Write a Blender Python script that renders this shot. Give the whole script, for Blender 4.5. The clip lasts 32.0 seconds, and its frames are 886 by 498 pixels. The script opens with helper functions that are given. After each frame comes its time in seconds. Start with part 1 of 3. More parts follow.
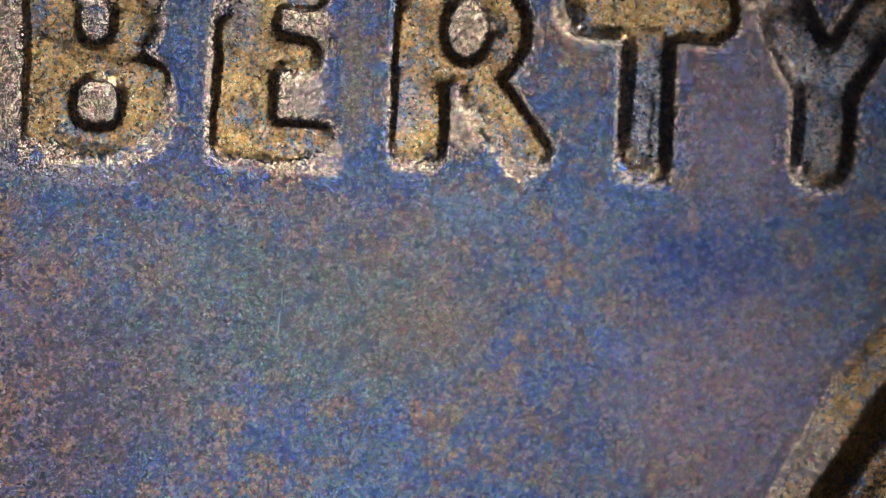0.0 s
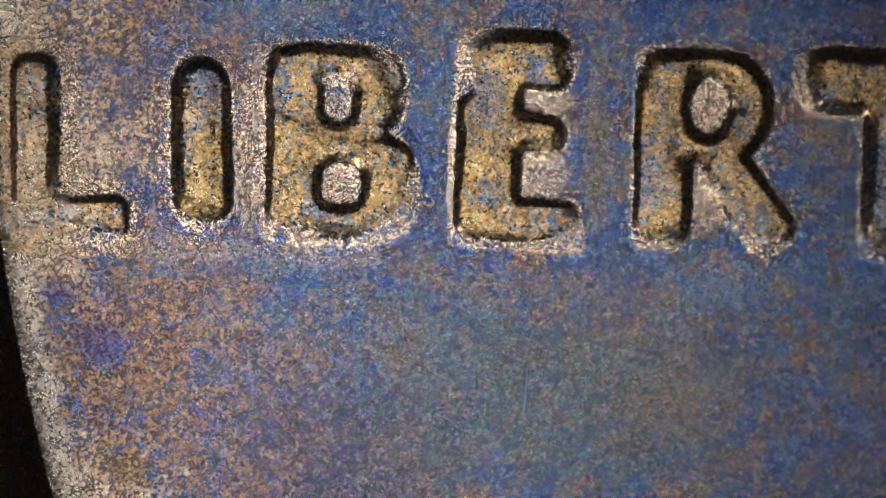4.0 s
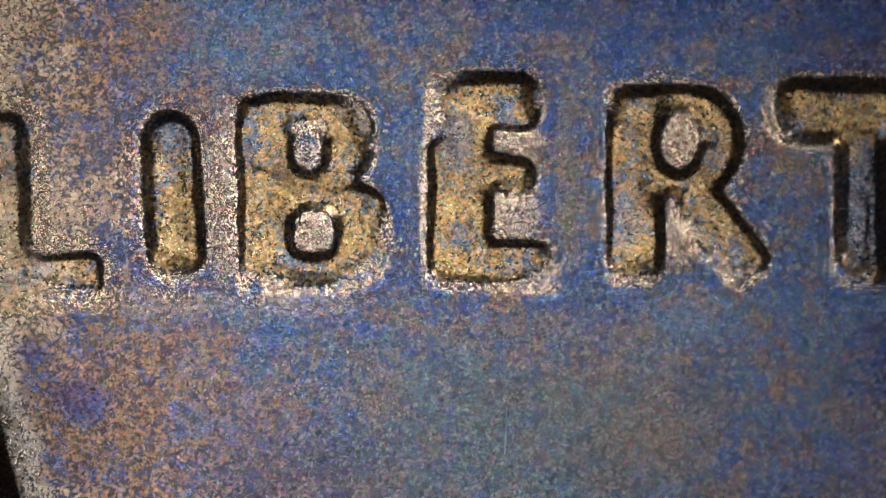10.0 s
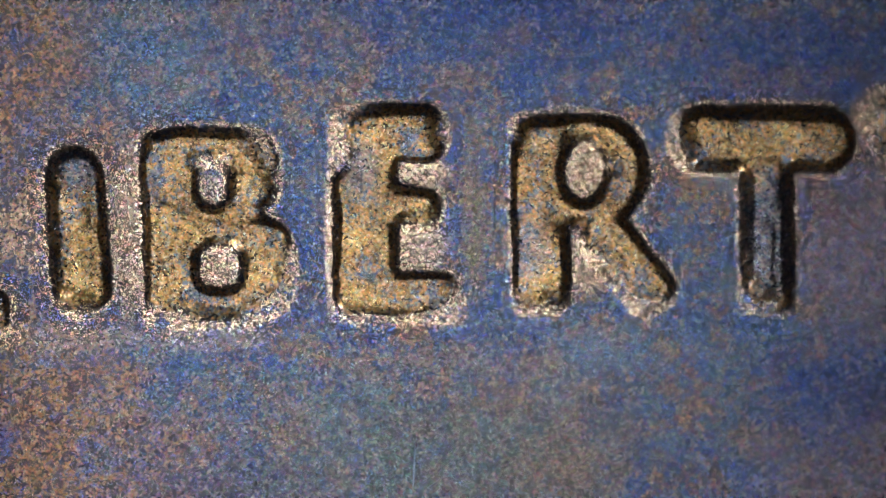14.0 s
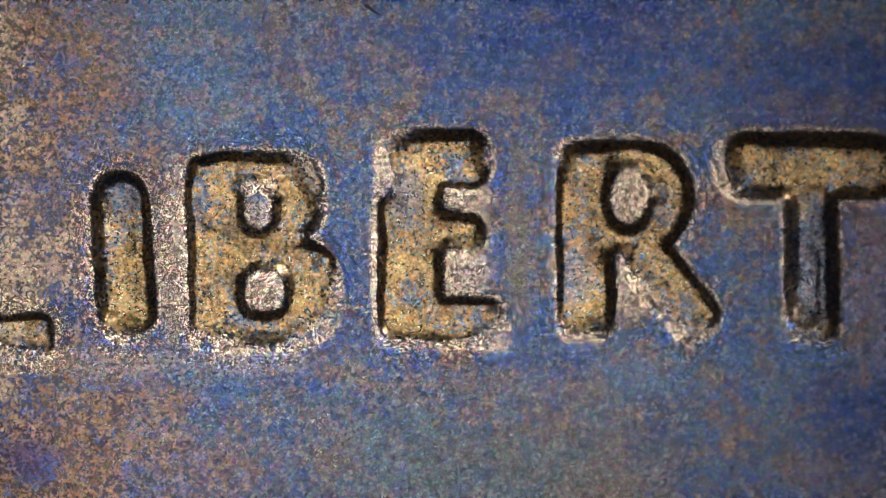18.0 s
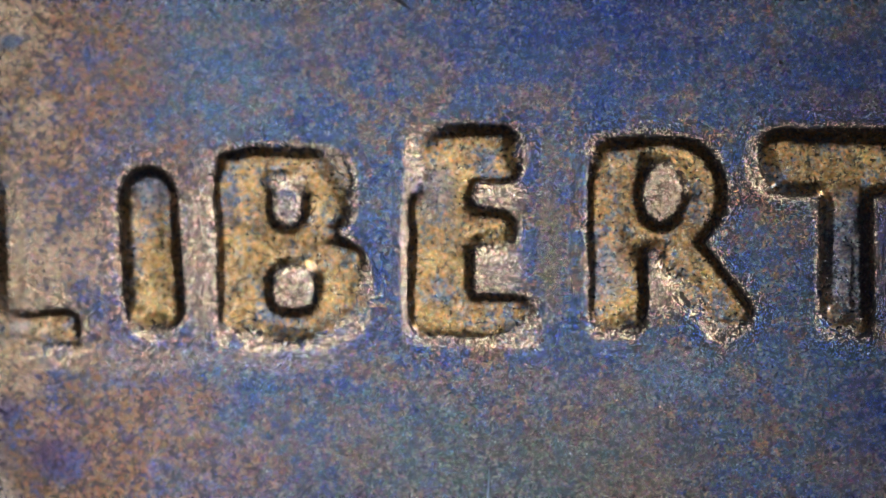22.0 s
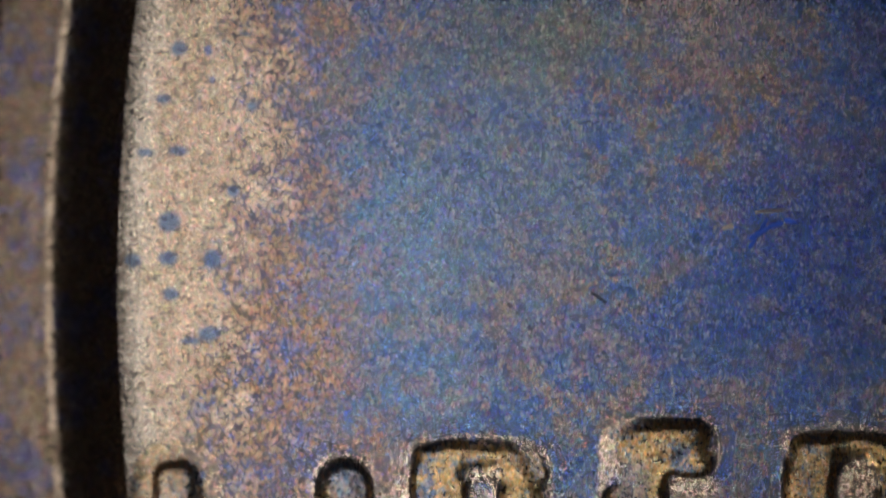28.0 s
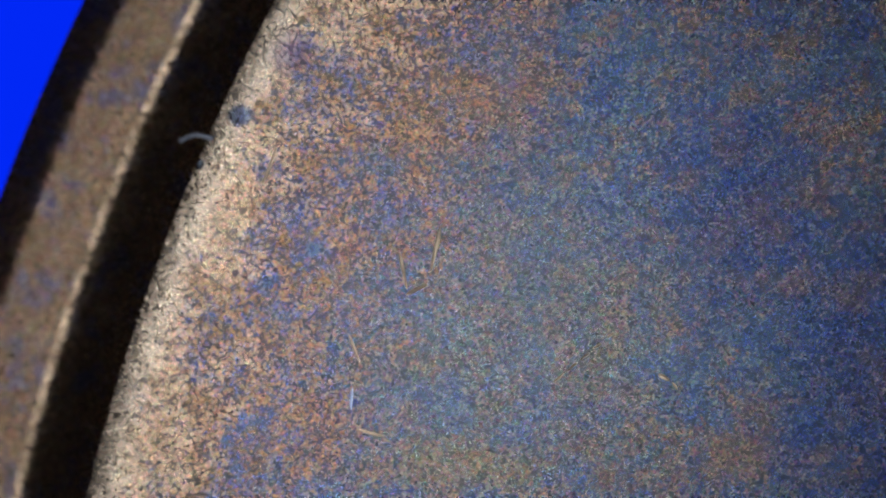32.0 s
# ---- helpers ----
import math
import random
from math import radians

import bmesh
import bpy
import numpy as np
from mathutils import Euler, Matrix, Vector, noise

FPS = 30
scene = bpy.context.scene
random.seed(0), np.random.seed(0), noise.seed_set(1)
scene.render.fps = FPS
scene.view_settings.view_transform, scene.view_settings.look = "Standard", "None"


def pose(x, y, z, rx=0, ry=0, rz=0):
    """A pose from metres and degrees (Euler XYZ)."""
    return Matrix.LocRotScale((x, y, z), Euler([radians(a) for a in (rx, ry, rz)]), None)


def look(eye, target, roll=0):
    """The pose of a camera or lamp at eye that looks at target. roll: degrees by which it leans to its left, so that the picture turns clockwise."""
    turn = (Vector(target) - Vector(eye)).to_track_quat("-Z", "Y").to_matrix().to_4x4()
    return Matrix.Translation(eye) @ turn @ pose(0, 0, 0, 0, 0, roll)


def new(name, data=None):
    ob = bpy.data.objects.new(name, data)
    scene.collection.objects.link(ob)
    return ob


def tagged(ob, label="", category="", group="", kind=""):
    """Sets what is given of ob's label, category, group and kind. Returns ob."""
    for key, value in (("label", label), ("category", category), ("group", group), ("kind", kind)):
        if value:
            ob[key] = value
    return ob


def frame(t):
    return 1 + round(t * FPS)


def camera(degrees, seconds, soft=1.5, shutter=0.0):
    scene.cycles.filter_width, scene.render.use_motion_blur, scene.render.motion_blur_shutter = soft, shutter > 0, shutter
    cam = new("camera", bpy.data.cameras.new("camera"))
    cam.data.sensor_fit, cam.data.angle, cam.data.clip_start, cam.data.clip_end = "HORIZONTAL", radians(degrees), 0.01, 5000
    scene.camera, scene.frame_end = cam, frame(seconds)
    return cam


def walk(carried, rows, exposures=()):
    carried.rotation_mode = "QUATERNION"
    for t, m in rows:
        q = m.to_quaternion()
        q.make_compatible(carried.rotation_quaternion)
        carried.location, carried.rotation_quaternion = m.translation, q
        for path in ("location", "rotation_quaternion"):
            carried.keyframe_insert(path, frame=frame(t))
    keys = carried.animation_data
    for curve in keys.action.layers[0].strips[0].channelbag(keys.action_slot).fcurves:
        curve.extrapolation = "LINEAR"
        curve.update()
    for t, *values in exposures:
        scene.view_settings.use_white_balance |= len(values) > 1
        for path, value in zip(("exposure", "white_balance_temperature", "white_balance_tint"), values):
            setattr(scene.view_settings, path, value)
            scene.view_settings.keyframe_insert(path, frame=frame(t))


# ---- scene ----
MM = 0.001
PITCH = 0.0023659        # mm per pixel of the camera's view that the coin is fitted to
CENTRE = (2689.0, 530.6)  # coin's centre in those pixels
FIELD_Z, RIM_Z = 1.27, 1.52
FOV = 10.0
HALF_VIEW = 784 * PITCH

# ---- camera: a microscope over a stage, raised and lowered by its focus wheel ----
cam = camera(FOV, 32.0, soft=1.3, shutter=0.5)
WORK = HALF_VIEW / math.tan(radians(FOV / 2))
LEAN = -2.5              # the tube stands a little askew, so that one side of the coin lies deeper
FOCUS = WORK - 0.09      # sharp a little above the field before the wheel is turned
cam.data.dof.use_dof, cam.data.dof.focus_distance, cam.data.dof.aperture_fstop = True, FOCUS * MM, 112.0
FOCUS_ROWS = [(0, 0.9990), (2, 0.9994), (4, 1.0005), (9, 1.0007), (13, 1.0000), (19, 0.9998), (20, 1.0011), (20.5, 1.0030), (21, 1.0064), (21.5, 1.0087), (22, 1.0095), (24, 1.0087), (26.5, 1.0085), (28, 1.0075), (30, 1.0086), (32, 1.0070)]
walk(cam, [(t, pose(0, 0, FIELD_Z * MM, 0, LEAN) @ pose(0, 0, WORK / s * MM)) for t, s in FOCUS_ROWS])

# coin pushed over the stage by hand: seconds, x, y in mm, turn in degrees
COIN_ROWS = [
    (0, 5.8685, 1.5028, -3.334),
    (0.5, 5.9279, 1.4765, -3.287),
    (1, 6.1343, 1.4106, -3.112),
    (1.5, 6.2115, 1.3557, -3.124),
    (2, 6.3230, 1.3797, -3.274),
    (2.5, 6.4615, 1.2307, -2.956),
    (3, 6.7370, 1.1917, -2.739),
    (3.5, 6.8679, 1.2598, -2.658),
    (4, 6.8757, 1.2451, -2.683),
    (4.5, 7.0657, 1.2257, -2.312),
    (6.5, 7.0355, 1.4111, -1.314),
    (7, 7.0189, 1.3980, -1.229),
    (7.5, 6.9882, 1.3804, -1.143),
    (8, 6.9355, 1.3516, -0.997),
    (8.5, 6.8611, 1.3447, -0.808),
    (9, 6.8222, 1.3318, -0.741),
    (9.5, 6.7522, 1.3252, -0.585),
    (10, 6.7215, 1.3105, -0.583),
    (10.5, 6.6471, 1.2903, -0.507),
    (11, 6.5162, 1.2863, -0.272),
    (11.5, 6.4702, 1.2830, -0.179),
    (12, 6.4430, 1.2819, -0.117),
    (12.5, 6.4053, 1.2607, -0.094),
    (13, 6.3619, 1.2553, 0.000),
    (13.5, 6.3083, 1.2562, 0.093),
    (15.5, 6.3322, 1.2240, 0.128),
    (16, 6.3677, 1.1607, 0.100),
    (16.5, 6.5060, 1.1206, -0.062),
    (17, 6.4944, 1.1235, -0.105),
    (17.5, 6.5019, 1.1212, -0.134),
    (18, 6.5047, 1.1207, -0.139),
    (18.5, 6.5121, 1.1260, -0.115),
    (19, 6.5047, 1.1220, -0.122),
    (19.5, 6.5622, 1.1256, -0.238),
    (20, 6.5728, 1.1429, -0.232),
    (20.5, 6.6098, 1.1286, -0.224),
    (21, 6.6437, 1.0976, -0.277),
    (21.5, 6.6337, 1.1183, -0.284),
    (22, 6.6355, 1.1188, -0.287),
    (22.5, 6.6191, 1.1517, -0.253),
    (23, 6.6020, 1.1825, -0.240),
    (23.5, 6.6039, 1.1764, -0.243),
    (24, 6.6394, 1.1513, -0.349),
    (24.5, 6.7119, 1.1443, -0.481),
    (26.5, 6.9466, 1.1011, -0.237),
    (26.8, 7.2187, 0.8153, -0.778),
    (27, 7.3620, 0.6368, -0.599),
    (27.5, 7.4093, 0.1556, -0.951),
    (28, 7.4527, -0.1526, -0.728),
    (28.5, 7.4505, -0.6557, -0.824),
    (29, 7.4143, -0.9173, -0.697),
    (29.2, 7.4205, -0.9152, -0.376),
    (29.5, 7.3786, -1.0181, -0.706),
    (30, 7.3366, -1.3029, -1.005),
    (30.2, 7.3255, -1.4686, -0.882),
    (30.5, 7.3000, -1.8552, -1.052),
    (31, 7.1964, -2.4925, -1.428),
    (31.5, 7.1227, -2.9418, -1.422),
    (32, 7.0767, -3.0943, -1.375),
]

# ---- light ----
world = bpy.data.worlds.new("world")
scene.world = world
world.use_nodes = True
world.node_tree.nodes["Background"].inputs[0].default_value = (0.55, 0.55, 0.7, 1)
world.node_tree.nodes["Background"].inputs[1].default_value = 0.025


def lamp(name, at, to, size, watts, colour):
    data = bpy.data.lights.new(name, "AREA")
    data.shape, data.size, data.energy, data.color = "DISK", size * MM, watts, colour
    ob = new(name, data)
    ob.matrix_world = look([c * MM for c in at], [c * MM for c in to])
    return ob


# ring of small lights round the objective, brighter towards the front left
LED_RING = [(0, 0.85), (51, 0.5), (103, 0.5), (154, 1.0), (206, 1.35), (257, 1.35), (309, 0.8)]
for angle, share in LED_RING:
    a = radians(angle)
    data = bpy.data.lights.new("microscope_led", "SPOT")
    data.energy, data.color, data.shadow_soft_size = 0.00097 * share, (0.92, 0.98, 1.12), 1.5 * MM
    data.spot_size, data.spot_blend = radians(14.4), 1.0
    new("microscope_led", data).matrix_world = look((7.0 * math.cos(a) * MM, 7.0 * math.sin(a) * MM, 22.0 * MM), (-0.35 * MM, 0, FIELD_Z * MM))
# unseen low lamp, added to brighten walls that face the front left
lamp("low_side_lamp", (-11.0, -15.0, 8.0), (0, 0, 1.3), 6.0, 0.0015, (0.92, 0.95, 1.0))


# ---- materials ----
def material(name):
    m = bpy.data.materials.new(name)
    m.use_nodes = True
    nt = m.node_tree
    return m, nt, nt.nodes["Principled BSDF"]


def add(nt, kind, **sets):
    n = nt.nodes.new(kind)
    for k, v in sets.items():
        if k == "operation":
            n.operation = v
        elif k == "blend_type":
            n.blend_type = v
        elif k == "data_type":
            n.data_type = v
        elif k == "feature":
            n.feature = v
    return n


def link(nt, a, b):
    nt.links.new(a, b)


def math_node(nt, op, a, b=None, clamp=False):
    n = add(nt, "ShaderNodeMath", operation=op)
    n.use_clamp = clamp
    for i, v in enumerate((a, b)):
        if v is None:
            continue
        if isinstance(v, (int, float)):
            n.inputs[i].default_value = v
        else:
            link(nt, v, n.inputs[i])
    return n.outputs[0]


def step(nt, v, lo, hi):
    n = nt.nodes.new("ShaderNodeMapRange")
    n.interpolation_type = "SMOOTHSTEP"
    link(nt, v, n.inputs[0])
    n.inputs[1].default_value, n.inputs[2].default_value = lo, hi
    return n.outputs[0]


def mix(nt, f, a, b):
    n = add(nt, "ShaderNodeMix", data_type="RGBA")
    for i, v in ((0, f), (6, a), (7, b)):
        if isinstance(v, (int, float)):
            n.inputs[i].default_value = v
        elif isinstance(v, tuple):
            n.inputs[i].default_value = (*v, 1)
        else:
            link(nt, v, n.inputs[i])
    return n.outputs[2]


def grain(nt, co, scale, detail=2.0, rough=0.6, seed=0.0, stretch=None):
    """Noise whose grains measure about 1 / scale mm."""
    mp = nt.nodes.new("ShaderNodeMapping")
    mp.inputs[1].default_value = (seed, seed * 0.7, seed * 0.3)
    if stretch:
        mp.inputs[3].default_value = stretch
    link(nt, co, mp.inputs[0])
    n = nt.nodes.new("ShaderNodeTexNoise")
    n.inputs["Scale"].default_value = scale
    n.inputs["Detail"].default_value = detail
    n.inputs["Roughness"].default_value = rough
    link(nt, mp.outputs[0], n.inputs["Vector"])
    return n.outputs["Fac"], n.outputs["Color"]


GOLD, COPPER, BROWN, OCHRE = (0.96, 0.70, 0.45), (0.48, 0.27, 0.13), (0.26, 0.155, 0.09), (0.84, 0.52, 0.17)
PAINTED_GLINT = (0.80, 0.68, 0.54)
TILT = 0.21
R_FIELD, R_TOP, R_BEVEL, R_OUT = (v * PITCH for v in (3720, 3832, 3944, 4016))
PURPLE = (0.13, 0.09, 0.17)
BLUE, DEEP, TEAL, GREY = (0.095, 0.18, 0.40), (0.036, 0.076, 0.28), (0.165, 0.27, 0.34), (0.25, 0.24, 0.21)


# violet stains: x, y, half width, half height
VIOLET_SPOTS = [(-878, -240, 34, 28), (-785, -322, 62, 46), (-900, -330, 36, 30), (-613, 2105, 52, 46), (-945, -60, 20, 60)]
# small round stains near the rim: x, y, width, height
STAINS = [(-869, 402, 32, 20), (-905, 388, 30, 10), (-929, 721, 36, 16), (-985, 718, 30, 14), (-943, 595, 36, 34), (-866, 532, 24, 28), (-831, 652, 20, 18),
          (-944, 533, 30, 22), (-1005, 528, 26, 22), (-938, 470, 26, 20), (-800, 800, 18, 16), (-955, 812, 26, 16), (-694, 1992, 36, 30), (-768, 1905, 22, 18),
          (-640, 1700, 26, 22), (-560, 1760, 24, 22), (-930, 900, 28, 24), (-985, 1010, 26, 22), (-900, 1085, 28, 20), (-960, 1150, 22, 20), (-845, 1010, 18, 14)]
# places in pixels of the camera's view: x, y, half width, half height, share of gold
GOLD_SPOTS = [(-379, -28, 40, 46, 0.8), (-389, 112, 30, 28, 0.55), (278, 146, 42, 60, 0.9), (-20, 140, 60, 30, 0.8), (-25, 10, 60, 56, 0.7),
              (278, -20, 40, 60, 0.7), (-535, 40, 36, 170, 0.6), (-178, 40, 14, 170, 0.6), (-660, -150, 150, 30, 0.3), (-400, -150, 130, 30, 0.25)]


def group_of(name, sockets):
    """A node group with those inputs (name, kind) and one output."""
    g = bpy.data.node_groups.new(name, "ShaderNodeTree")
    for label, kind in sockets[:-1]:
        g.interface.new_socket(label, in_out="INPUT", socket_type="NodeSocket" + kind)
    g.interface.new_socket(sockets[-1][0], in_out="OUTPUT", socket_type="NodeSocket" + sockets[-1][1])
    return g, g.nodes.new("NodeGroupInput").outputs, g.nodes.new("NodeGroupOutput").inputs


def vector_op(nt, op, a, b=None):
    n = nt.nodes.new("ShaderNodeVectorMath")
    n.operation = op
    for k, v in enumerate((a, b)):
        if v is not None:
            link(nt, v, n.inputs[k])
    return n.outputs["Value"] if op == "LENGTH" else n.outputs[0]


# an uneven soft-edged oval: 1 inside, 0 outside
STAIN, _i, _o = group_of("stain", [("place", "Vector"), ("centre", "Vector"), ("inverse", "Vector"), ("jitter", "Float"), ("inner", "Float"), ("outer", "Float"), ("inside", "Float")])
_far = vector_op(STAIN, "LENGTH", vector_op(STAIN, "MULTIPLY", vector_op(STAIN, "SUBTRACT", _i[0], _i[1]), _i[2]))
_range = STAIN.nodes.new("ShaderNodeMapRange")
_range.interpolation_type = "SMOOTHSTEP"
for _k, _v in enumerate((math_node(STAIN, "ADD", _far, _i[3]), _i[5], _i[4])):
    link(STAIN, _v, _range.inputs[_k])
link(STAIN, _range.outputs[0], _o[0])

# a stretch of film in two tones, grain by grain, with a ragged edge
ZONE, _i, _o = group_of("zone", [("base", "Color"), ("inside", "Float"), ("ragged", "Float"), ("grain", "Float"), ("share", "Float"), ("first", "Color"), ("second", "Color"), ("colour", "Color")])
_edge = step(ZONE, math_node(ZONE, "ADD", _i[1], _i[2]), 0.08, 0.98)
link(ZONE, mix(ZONE, math_node(ZONE, "MULTIPLY", _edge, _i[4]), _i[0], mix(ZONE, step(ZONE, _i[3], 0.38, 0.62), _i[5], _i[6])), _o[0])


# what the film's colour is like from place to place: two tones that lie grain by grain beside each other
TONES = {"olive": ((0.175, 0.165, 0.11), (0.165, 0.215, 0.215)), "deep": ((0.034, 0.07, 0.27), (0.07, 0.13, 0.33)), "copper": ((0.56, 0.33, 0.15), (0.28, 0.18, 0.12)),
         "teal": ((0.21, 0.35, 0.41), (0.15, 0.25, 0.45)), "plum": ((0.52, 0.35, 0.23), (0.24, 0.23, 0.43)), "dusk": ((0.19, 0.12, 0.085), (0.075, 0.09, 0.22)), "ochre": ((0.46, 0.31, 0.12), (0.24, 0.24, 0.18)),
         "slate": ((0.27, 0.32, 0.34), (0.24, 0.25, 0.23))}
# places in pixels of the camera's view: x, y, half width, half height, share, tone
ZONES_LEGEND = [(60, -360, 420, 250, 0.75, "olive"), (-250, -480, 230, 150, 0.5, "olive"), (700, -250, 190, 150, 0.65, "deep"), (640, 350, 330, 130, 0.7, "deep"),
                (-790, 330, 190, 230, 0.6, "copper"), (75, 60, 26, 190, 0.65, "ochre"), (-700, -330, 200, 190, 0.5, "copper"), (-480, 330, 130, 100, 0.55, "teal"),
                (-150, 390, 300, 90, 0.4, "deep"), (770, 0, 160, 200, 0.6, "plum"), (800, -480, 330, 260, 0.6, "plum"), (-420, -560, 280, 260, 0.7, "dusk"),
                (230, -380, 130, 80, 0.35, "copper"), (300, -170, 120, 60, 0.5, "teal")]
ZONES_UPPER = [(-200, 1620, 460, 420, 0.55, "slate"), (-380, 700, 300, 380, 0.45, "slate"), (-690, 420, 110, 160, 0.75, "copper"), (-560, 560, 180, 210, 0.6, "teal"), (200, 560, 280, 330, 0.85, "deep"), (380, 1000, 220, 420, 0.75, "deep"), (430, 1550, 230, 420, 0.55, "deep"), (-300, 940, 260, 120, 0.65, "olive"),
               (0, 1030, 150, 180, 0.5, "copper"), (-680, 880, 90, 150, 0.5, "ochre"), (-290, 1390, 220, 60, 0.7, "ochre"), (-560, 1300, 120, 110, 0.5, "teal"),
               (-450, 2030, 330, 150, 0.75, "copper"), (-560, 1750, 110, 150, 0.6, "copper"), (180, 1850, 180, 300, 0.5, "deep"),
               (-420, 1570, 120, 60, 0.5, "olive"), (200, 1420, 100, 60, 0.5, "copper")]


def toned_metal(name, kind):
    """Copper with a blue and brown toning that thins out towards the rim. Object space is the coin's, in metres."""
    m, nt, bsdf = material(name)
    tc = nt.nodes.new("ShaderNodeTexCoord")
    sc = nt.nodes.new("ShaderNodeVectorMath")
    sc.operation = "SCALE"
    sc.inputs["Scale"].default_value = 1 / MM
    link(nt, tc.outputs["Object"], sc.inputs[0])
    co = sc.outputs[0]
    flat = nt.nodes.new("ShaderNodeVectorMath")
    flat.operation = "MULTIPLY"
    flat.inputs[1].default_value = (1, 1, 0)
    link(nt, co, flat.inputs[0])
    ln = nt.nodes.new("ShaderNodeVectorMath")
    ln.operation = "LENGTH"
    link(nt, flat.outputs[0], ln.inputs[0])
    radius = ln.outputs["Value"]

    def split(c):
        s = nt.nodes.new("ShaderNodeSeparateColor")
        link(nt, c, s.inputs[0])
        return s.outputs

    def times(a, b):
        return math_node(nt, "MULTIPLY", a, b)

    def plus(*v):
        out = v[0]
        for w in v[1:]:
            out = math_node(nt, "ADD", out, w)
        return out

    def crystals(colour, scale, share):
        """The noise with a step from crystal to crystal, each about 1 / scale mm across."""
        cells = nt.nodes.new("ShaderNodeTexVoronoi")
        cells.inputs["Scale"].default_value = scale
        link(nt, co, cells.inputs["Vector"])
        both = nt.nodes.new("ShaderNodeVectorMath")
        both.operation = "MULTIPLY_ADD"
        link(nt, cells.outputs["Color"], both.inputs[0])
        both.inputs[1].default_value = (share,) * 3
        shift = nt.nodes.new("ShaderNodeVectorMath")
        shift.operation = "ADD"
        link(nt, colour, shift.inputs[0])
        shift.inputs[1].default_value = (-share / 2,) * 3
        link(nt, shift.outputs[0], both.inputs[2])
        level = nt.nodes.new("ShaderNodeSeparateColor")
        link(nt, both.outputs[0], level.inputs[0])
        return level.outputs[0], both.outputs[0]

    big, bigc = grain(nt, co, 1.3, 3, 0.6, 3.1)
    mid, midc = grain(nt, co, 6.0, 4, 0.68, 9.7)
    fine, finec = grain(nt, co, 30.0, 4, 0.75, 17.3)
    _, tinyc = grain(nt, co, 100.0, 1, 0.5, 5.9, (0.8, 1.0, 1.0))
    fine, finec = crystals(finec, 80.0, 0.3)
    _, tinyc = crystals(tinyc, 140.0, 0.45)
    # flow lines of the struck metal run towards the rim
    turn = nt.nodes.new("ShaderNodeSeparateXYZ")
    link(nt, co, turn.inputs[0])
    polar = nt.nodes.new("ShaderNodeCombineXYZ")
    link(nt, math_node(nt, "MULTIPLY", radius, 0.22), polar.inputs[0])
    link(nt, math_node(nt, "MULTIPLY", math_node(nt, "ARCTAN2", turn.outputs[1], math_node(nt, "MULTIPLY", turn.outputs[0], -1.0)), 8.5), polar.inputs[1])
    flow, _ = grain(nt, polar.outputs[0], 55.0, 3, 0.6, 2.3)
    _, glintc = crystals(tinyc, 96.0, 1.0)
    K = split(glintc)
    B, M, F, T = split(bigc), split(midc), split(finec), split(tinyc)

    def tinted(base, k1, k2):
        """Each crystal of the film has a tint of its own."""
        for c, k in ((tinyc, k1), (finec, k2)):
            tint = nt.nodes.new("ShaderNodeVectorMath")
            tint.operation = "MULTIPLY_ADD"
            link(nt, c, tint.inputs[0])
            tint.inputs[1].default_value = (k, k, k)
            tint.inputs[2].default_value = (1 - k / 2,) * 3
            least = nt.nodes.new("ShaderNodeVectorMath")
            least.operation = "MAXIMUM"
            link(nt, tint.outputs[0], least.inputs[0])
            least.inputs[1].default_value = (0.12, 0.12, 0.12)
            prod = nt.nodes.new("ShaderNodeVectorMath")
            prod.operation = "MULTIPLY"
            link(nt, base, prod.inputs[0])
            link(nt, least.outputs[0], prod.inputs[1])
            base = prod.outputs[0]
        # brightness varies from grain to grain; a few pale ones are painted-in glints
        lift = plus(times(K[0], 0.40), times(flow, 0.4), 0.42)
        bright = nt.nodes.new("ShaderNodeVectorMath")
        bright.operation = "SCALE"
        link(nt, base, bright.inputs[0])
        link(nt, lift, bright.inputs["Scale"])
        return mix(nt, times(step(nt, plus(K[1], times(F[0], 0.4)), 0.98, 1.22), 0.26), bright.outputs[0], PAINTED_GLINT)

    def patch(cx, cy, rx, ry, lo, hi):
        """An uneven soft-edged stain of that place and size, in mm."""
        n = nt.nodes.new("ShaderNodeGroup")
        n.node_tree = STAIN
        link(nt, flat.outputs[0], n.inputs[0])
        link(nt, edge_jitter, n.inputs[3])
        n.inputs[1].default_value, n.inputs[2].default_value = (cx, cy, 0), (1 / rx, 1 / ry, 0)
        n.inputs[4].default_value, n.inputs[5].default_value = lo, hi
        return n.outputs[0]

    edge_jitter = times(math_node(nt, "SUBTRACT", mid, 0.5), 0.8)

    # toned field: blue, teal and grey with brown grains, deeper blue in large soft patches
    field = mix(nt, step(nt, plus(times(F[0], 0.4), times(M[1], 0.6)), 0.40, 0.60), BLUE, TEAL)
    field = mix(nt, times(step(nt, plus(times(T[0], 0.5), times(M[2], 0.3), times(B[1], 0.5)), 0.56, 0.84), 0.85), field, DEEP)
    field = mix(nt, times(step(nt, plus(times(T[1], 0.5), times(F[1], 0.5)), 0.44, 0.68), 0.4), field, GREY)
    b = plus(times(F[2], 0.7), times(M[0], 1.2), times(B[0], 0.5), times(T[2], 0.3))
    brown = step(nt, b, 1.31, 1.55)
    field = mix(nt, times(brown, 0.85), field, mix(nt, step(nt, F[1], 0.4, 0.6), BROWN, (0.58, 0.31, 0.10)))
    ragged = [plus(times(F[k], 0.7), times(M[(k + 1) % 3], 1.3), times(B[(k + 2) % 3], 0.6), -1.3) for k in range(3)]
    grains = [plus(times(F[(k + 1) % 3], 0.6), times(T[k], 0.4)) for k in range(3)]
